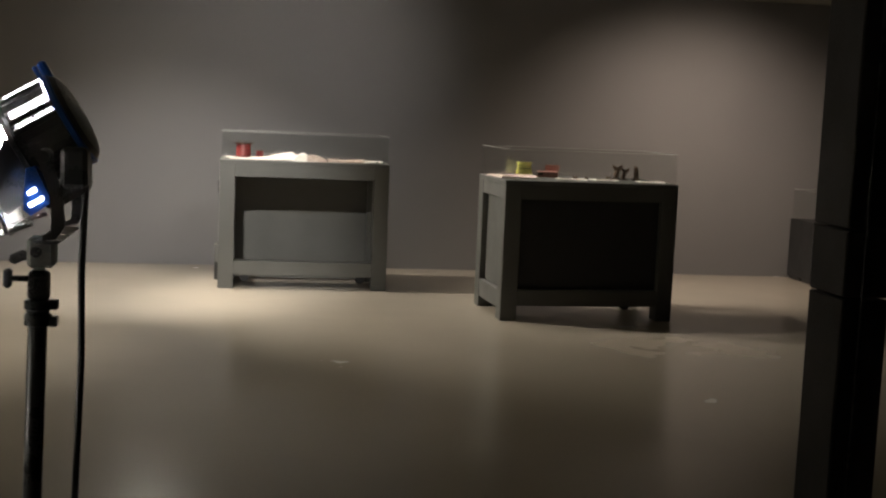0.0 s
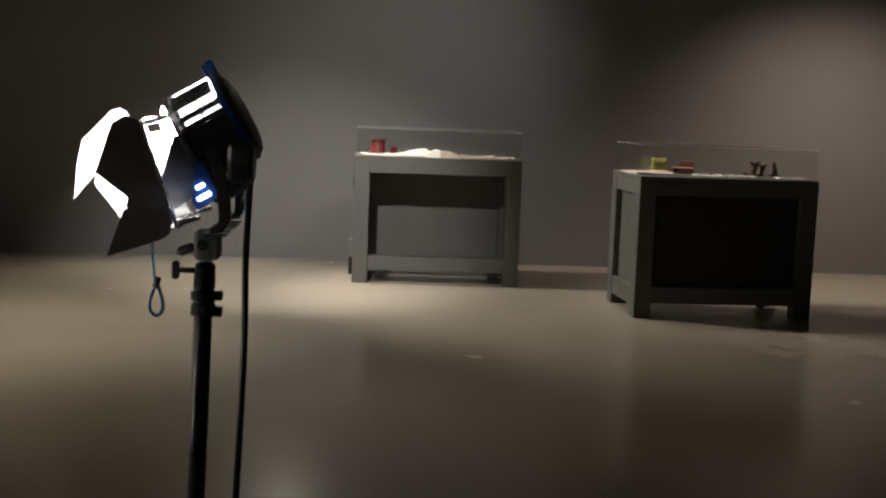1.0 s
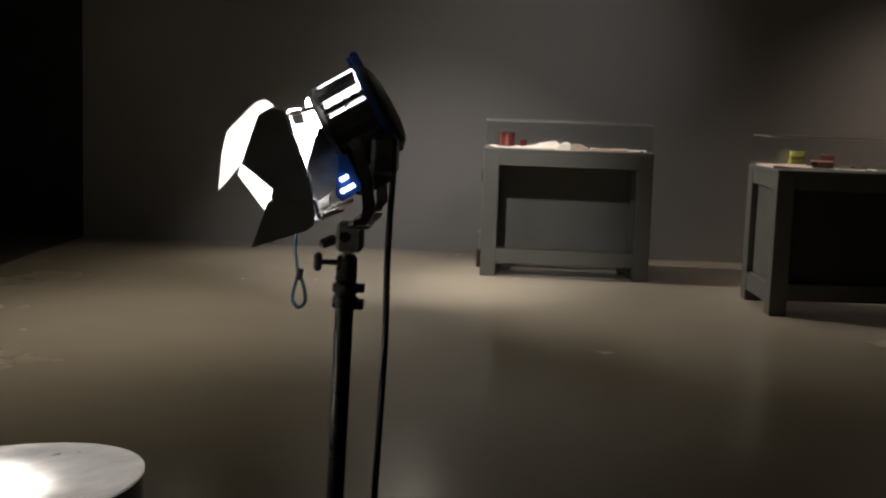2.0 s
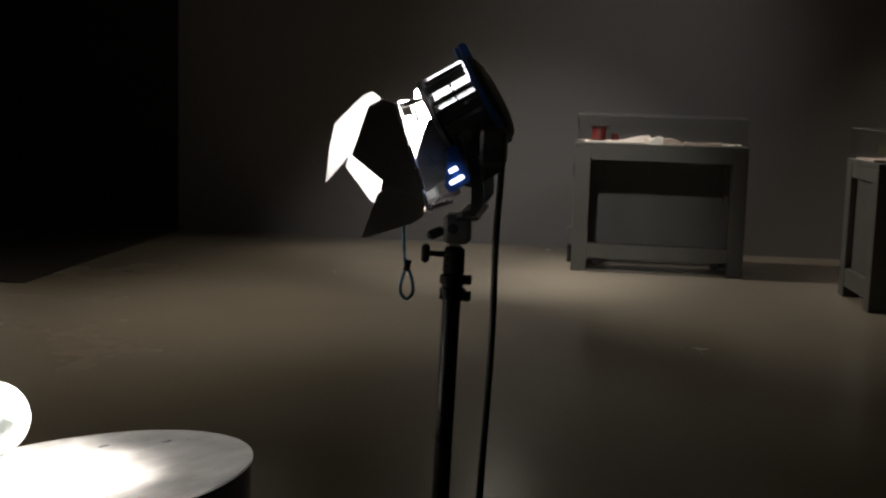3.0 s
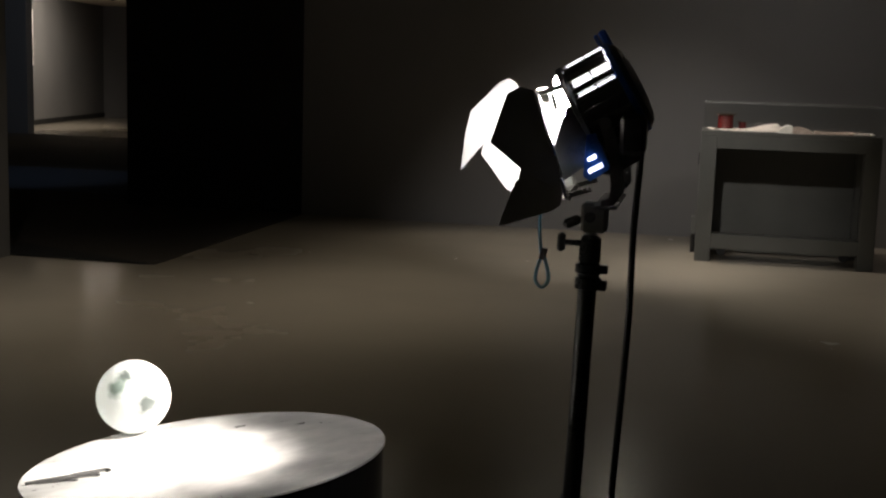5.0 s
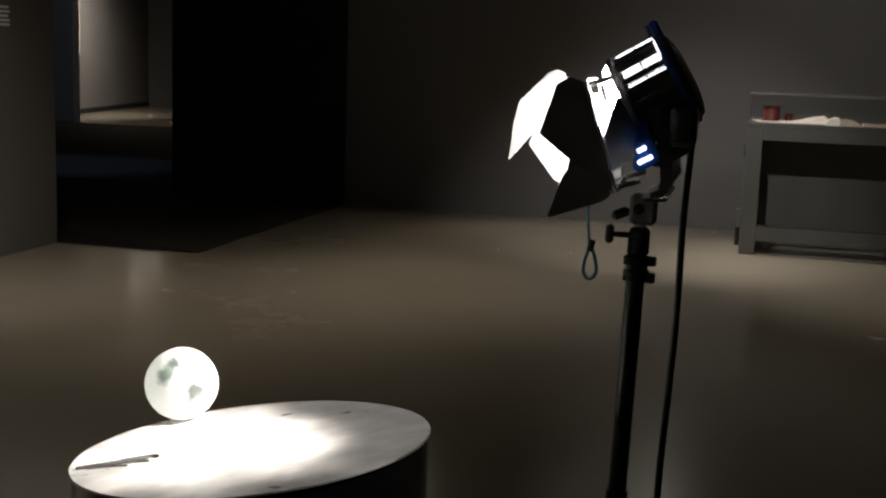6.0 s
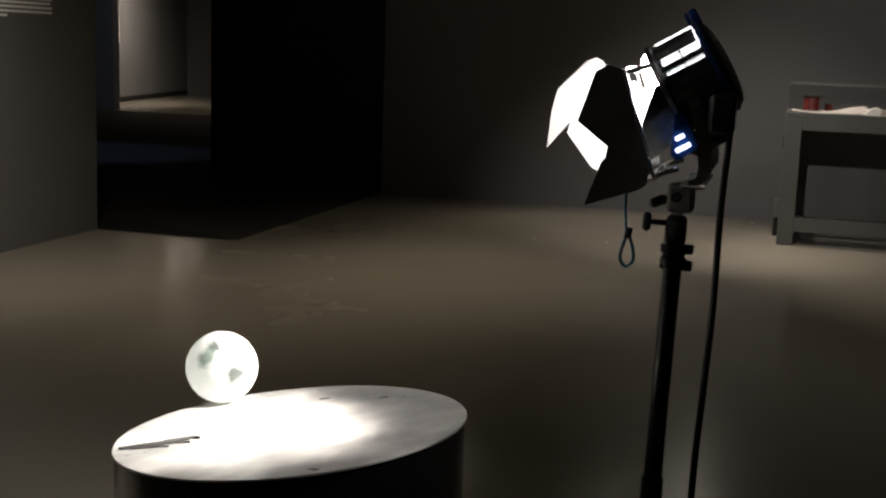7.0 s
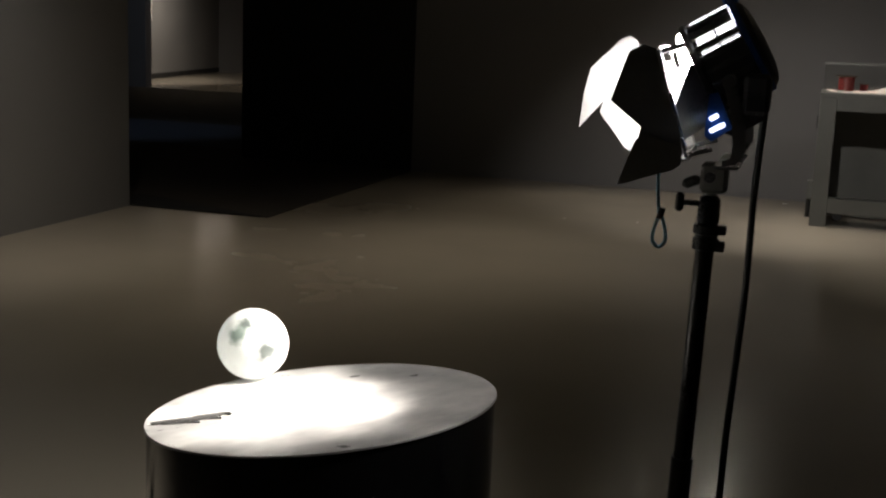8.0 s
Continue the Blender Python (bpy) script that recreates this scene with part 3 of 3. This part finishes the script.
for ang in (-20, -40, -70, 30, 78, 95, 112, 130, 150):
    turn = Matrix.Rotation(radians(-ang), 4, "X")
    part("rib", turned(box(B(), (-0.055, -0.006, 0.1), (0.03, 0.006, 0.11), 0.002), BODY @ turn), LAMP_BLACK, body)
for a0, a1 in ((23, 33), (39, 53)):
    bm = B()
    arc = [[bm.verts.new((x, q * math.sin(radians(a)), q * math.cos(radians(a)))) for q, x in ((0.1042, -0.056), (0.109, -0.056), (0.109, -0.0535), (0.1042, -0.0535))] for a in range(a0, a1 + 1)]
    for p, q in zip(arc, arc[1:]):
        for k in range(4):
            bm.faces.new((p[k], p[(k + 1) % 4], q[(k + 1) % 4], q[k]))
    bm.faces.new(arc[0][::-1])
    bm.faces.new(arc[-1])
    part("rim_slot", turned(bm, BODY), VENT, cap, "light leaking at the rim")
handle = part("handle", turned(box(B(), (-0.088, -0.012, 0.112), (-0.072, 0.012, 0.15), 0.004)), LAMP_BLUE, lamp, "blue carrying lug")
part("lug", turned(box(B(), (-0.07, -0.012, 0.112), (-0.062, 0.012, 0.148), 0.003)), LAMP_BLUE, handle)
part("switch_box", box(B(), (0.045, -0.1, -0.062), (0.094, -0.02, 0.014), 0.008), LAMP_BLACK, lamp)
part("lower_housing", turned(box(B(), (-0.045, -0.07, -0.105), (0.04, 0.07, -0.065), 0.01)), LAMP_BLACK, lamp)
def bracket(bm):
    bm.transform(Matrix.Translation((0.012, 0, 0.021)) @ TURNED)
    return bm


foot = part("front_bracket", bracket(plate(B(), [(0.034, -0.03), (0.05, -0.026), (0.092, -0.09), (0.086, -0.106), (0.04, -0.102)], 0.08, Matrix.Translation((0, 0.064, 0)))), LAMP_BLUE, lamp, "blue painted front bracket")
# bright glints on the bracket, put in as small glowing bars
for z, x in ((-0.092, 0.05), (-0.072, 0.053)):
    part("slot", bracket(box(B(), (x, 0.1045, z), (0.079 if z < -0.08 else 0.07, 0.108, z + 0.008), 0.001)), VENT, foot, "bright glint on the bracket, made as a glowing bar")
part("lens", lathe(B(), [(0.1, 0.047), (0.094, 0.056), (0.07, 0.066), (0.035, 0.072), (0.004, 0.074)], 40, BODY_AXIS), LENS, lamp, "glowing fresnel lens")

# barn doors: a thin square frame held off the lens by clips, with four leaves
doors = part("barn_doors", turned(plate(B(), [(-0.11, -0.11), (0.11, -0.11), (0.11, -0.098), (-0.098, -0.098), (-0.098, 0.098), (0.11, 0.098), (0.11, 0.11), (-0.11, 0.11)], 0.003,
             DOORS @ Matrix.Translation((0.112, 0, 0)) @ Matrix.Rotation(radians(90), 4, "Z"))), DOOR_BLACK, lamp, "black steel barn doors")
part("frame_bar", turned(box(B(), (0.1105, 0.098, -0.0975), (0.1135, 0.11, 0.0975)), DOORS), DOOR_BLACK, doors)
for y, z in ((0.104, 0.1), (0.104, -0.1), (-0.104, 0.1), (-0.104, -0.1)):
    part("clip", turned(box(B(), (0.066, y - 0.008, z - 0.005), (0.112, y + 0.002, z + 0.005), 0.001), DOORS), ALU if z < 0 else DOOR_BLACK, doors)


def leaf(points, hinge, spin, name="leaf"):
    """A leaf in its own plane (out from the hinge, along the hinge), set at its hinge."""
    return part(name, turned(plate(B(), points, 0.0025, DOORS @ Matrix.Translation(hinge) @ spin)), DOOR_BLACK, doors)


RX = Matrix.Rotation
NEAR = [(0.0, -0.097), (0.0, 0.105), (0.0254, 0.1226), (0.054, 0.116), (0.1115, 0.038), (0.0689, -0.0242), (0.078, -0.04), (0.02, -0.095)]
FAR_LEAF = [(0.0, -0.097), (0.0, 0.08), (0.05, 0.086), (0.0627, 0.139), (0.0742, 0.15), (0.0967, 0.149), (0.1814, 0.1096), (0.2097, 0.0673), (0.2445, -0.0041), (0.1723, 0.0364), (0.1871, 0.0153), (0.1694, -0.0267), (0.1531, -0.0683), (0.12, -0.098), (0.02, -0.099)]
leaf(NEAR, (0.115, 0.108, 0), RX(radians(22), 4, "Z"))
leaf(FAR_LEAF, (0.115, -0.108, 0), RX(radians(-19), 4, "Z"))
leaf([(0.0, -0.1), (0.0, 0.1), (0.06, 0.08), (0.06, -0.08)], (0.115, 0, 0.108), RX(radians(4), 4, "Y") @ RX(radians(-90), 4, "X"))
leaf([(0.0, -0.1), (0.0, 0.1), (0.1, 0.11), (0.1, -0.112)], (0.115, 0, -0.108), RX(radians(-13), 4, "Y") @ RX(radians(-90), 4, "X"))
leaf([(0.012, -0.01), (0.0, 0.016), (0.058, 0.066), (0.082, 0.056), (0.136, -0.016), (0.03, -0.016)], (0.115, 0.124, -0.102), RX(radians(10), 4, "Z"), "corner_flap")
for z in (0.085, 0.0, -0.085):
    part("hinge", turned(rod(B(), (0.115, 0.111, z - 0.02), (0.115, 0.111, z + 0.02), 0.004, None, 10), DOORS), ALU if z < 0.05 else DOOR_BLACK, doors)
bm = B()
ring = []
for a in range(78, 292, 6):
    reach = 0.05 + 0.078 * min(1, (a - 78) / 44)
    ring.append([bm.verts.new((x, q * math.sin(radians(a)), q * math.cos(radians(a)))) for q, x in ((0.104, 0.045), (0.116, reach), (0.12, reach), (0.108, 0.045))])
for p, q in zip(ring, ring[1:]):
    for k in range(4):
        bm.faces.new((p[k], p[(k + 1) % 4], q[(k + 1) % 4], q[k]))
bm.faces.new(ring[0][::-1])
bm.faces.new(ring[-1])
part("shroud", turned(bm, BODY), LAMP_BLACK, lamp)

# yoke: a bent flat bar on each side, joined below
YOKE = [(0.02, 0.008), (0.034, -0.004), (0.056, -0.07), (0.06, -0.13), (0.045, -0.152), (0.02, -0.156), (0.02, -0.146), (0.034, -0.14), (0.036, -0.12), (0.032, -0.07), (0.012, -0.01)]
yoke = part("yoke", plate(B(), YOKE, 0.005, pose(0, -0.132, 0)), LAMP_BLACK, lamp)
part("yoke_arm", plate(B(), YOKE, 0.005, pose(0, 0.132, 0)), LAMP_BLACK, yoke)
part("yoke_bar", box(B(), (0.004, -0.1345, -0.162), (0.05, 0.1345, -0.156), 0.002), LAMP_BLACK, yoke)
for sg in (-1, 1):
    part("pivot_knob", rod(B(), (0.022, sg * 0.105, -0.002), (0.022, sg * 0.15, -0.002), 0.014, 0.012, 16), LAMP_BLACK, yoke)
clamp = part("clamp", box(B(), (-0.027, -0.024, -0.222), (0.025, 0.024, -0.1625), 0.007), CAST, lamp, "worn grey cast clamp")
part("clamp_bolt", rod(B(), (-0.008, -0.025, -0.19), (-0.008, -0.03, -0.19), 0.011, None, 16), STAND, clamp)
part("lever", box(B(), (-0.068, -0.01, -0.206), (-0.03, 0.01, -0.186), 0.007, Matrix.Translation((-0.03, 0, -0.19)) @ Matrix.Rotation(radians(-25), 4, "Y") @ Matrix.Translation((0.03, 0, 0.19))), STAND, clamp)
# the lamp's own lead, down to the floor
lead = part("lead", tube(B(), [(0.085, -0.05, -0.055), (0.083, -0.045, -0.1), (0.078, -0.04, -0.22), (0.077, -0.03, -0.39), (0.07, -0.02, -0.56), (0.062, 0, -0.72), (0.06, 0, -0.85), (0.058, 0.01, -1.1), (0.075, 0.03, -1.24), (0.15, 0.05, -1.261), (0.5, -0.2, -1.262)], 0.0068, 12), RUBBER, lamp, "black rubber mains lead")
# safety cord with a spliced eye
cord = thing("safety_cord", "thin blue-grey safety cord with a spliced loop", "cord", pose(HEAD[0], HEAD[1], HEAD[2]))
part("strand", tube(B(), [(-0.085, -0.03, -0.095), (-0.10, -0.03, -0.13), (-0.106, -0.03, -0.2), (-0.1, -0.03, -0.272)], 0.0033, 8), ROPE, cord)
part("eye", tube(B(), [(-0.099, -0.03, -0.27), (-0.108, -0.03, -0.3), (-0.109, -0.03, -0.322), (-0.097, -0.03, -0.334), (-0.085, -0.03, -0.322), (-0.086, -0.03, -0.3), (-0.096, -0.03, -0.268)], 0.0036, 8), ROPE, cord)
part("ferrule", rod(B(), (-0.099, -0.03, -0.278), (-0.094, -0.03, -0.256), 0.0065, None, 10), RUBBER, cord)

LEANING = pose(-0.2185, 1.6, 0, 0, 1.5, 0)
stand = thing("lamp_stand", "black steel lamp stand with clamp knobs", "stand", LEANING)
part("column", rod(B(), (0, 0, 0.28), (0, 0, 0.94), 0.0185, None, 24), STAND, stand)
part("lower_tube", rod(B(), (0, 0, 0.06), (0, 0, 0.5), 0.0225, None, 24), STAND, stand)
part("spigot", rod(B(), (0, 0, 0.94), (0, 0, 1.05), 0.011, None, 20), STEEL, stand)
part("sleeve", lathe(B(), [(0.018, 0.985), (0.022, 0.99), (0.021, 1.035), (0.014, 1.042)], 24), STAND, stand)
part("collar", lathe(B(), [(0.019, 0.932), (0.026, 0.934), (0.026, 0.955), (0.022, 0.958), (0.022, 0.963), (0.027, 0.966), (0.027, 0.982), (0.019, 0.986)], 24), STAND, stand)
part("collar_lug", box(B(), (0.018, -0.012, 0.932), (0.038, 0.012, 0.952), 0.003), STAND, stand)
part("collar_lug", box(B(), (0.018, -0.012, 0.966), (0.038, 0.012, 0.984), 0.003), STAND, stand)
knob = part("knob", rod(B(), (-0.06, 0, 1.023), (-0.018, 0, 1.023), 0.006, None, 14), STAND, stand)
part("knob_grip", box(B(), (-0.066, -0.01, 1.004), (-0.05, 0.01, 1.042), 0.005), RUBBER, knob)
for k in range(3):
    a = radians(90 + 120 * k)
    leg = part("leg", rod(B(), (0.02 * math.cos(a), 0.02 * math.sin(a), 0.27), (0.36 * math.cos(a), 0.36 * math.sin(a), 0.012), 0.011, None, 14), STAND, stand)
    part("rubber_foot", rod(B(), (0.35 * math.cos(a), 0.35 * math.sin(a), 0.024), (0.375 * math.cos(a), 0.375 * math.sin(a), 0.008), 0.014, None, 12), RUBBER, leg)

# ---------------------------------------------------------------- plinth and globe
plinth = thing("plinth", "oval plinth with scuffed metal top and black gloss sides", "plinth", pose(-0.9205, 1.453, 0, 0, 0, 56.3))
EL = Matrix.Diagonal((0.402, 0.259, 1, 1))
part("side", lathe(B(), [(0.99, 0.0), (0.99, 0.555)], 128, EL), PLINTH_SIDE, plinth)
part("top", lathe(B(), [(0.99, 0.555), (1.0, 0.5555), (1.0, 0.559), (0.998, 0.56)], 128, EL), PLINTH_TOP, plinth, "scuffed pale metal top")
bm = B()
bmesh.ops.create_uvsphere(bm, u_segments=56, v_segments=36, radius=0.0785)
globe = thing("globe_bulb", "large glass globe lying on the plinth, brightly lit", "globe", pose(-1.15, 1.555, 0.56))
bm.transform(Matrix.Translation((0, 0, 0.0785)))
part("glass", bm, BULB_GLASS, globe)
flex = thing("flat_cable", "flat dark cable lying on the plinth top", "cable", pose(0, 0, 0.56))
part("core", tube(B(), [(-1.188, 1.186, 0.004), (-1.15, 1.225, 0.005), (-1.09, 1.287, 0.005)], 0.003, 8), CABLE, flex)
part("core", tube(B(), [(-1.13, 1.255, 0.004), (-1.09, 1.3, 0.004), (-1.075, 1.303, 0.004)], 0.003, 8), CABLE, flex)
part("strand", tube(B(), [(-1.15, 1.222, 0.003), (-1.112, 1.256, 0.004), (-1.082, 1.276, 0.003)], 0.0022, 8), CABLE, flex)
part("strand", tube(B(), [(-1.172, 1.196, 0.003), (-1.135, 1.222, 0.003), (-1.108, 1.236, 0.003)], 0.0018, 8), CABLE, flex)
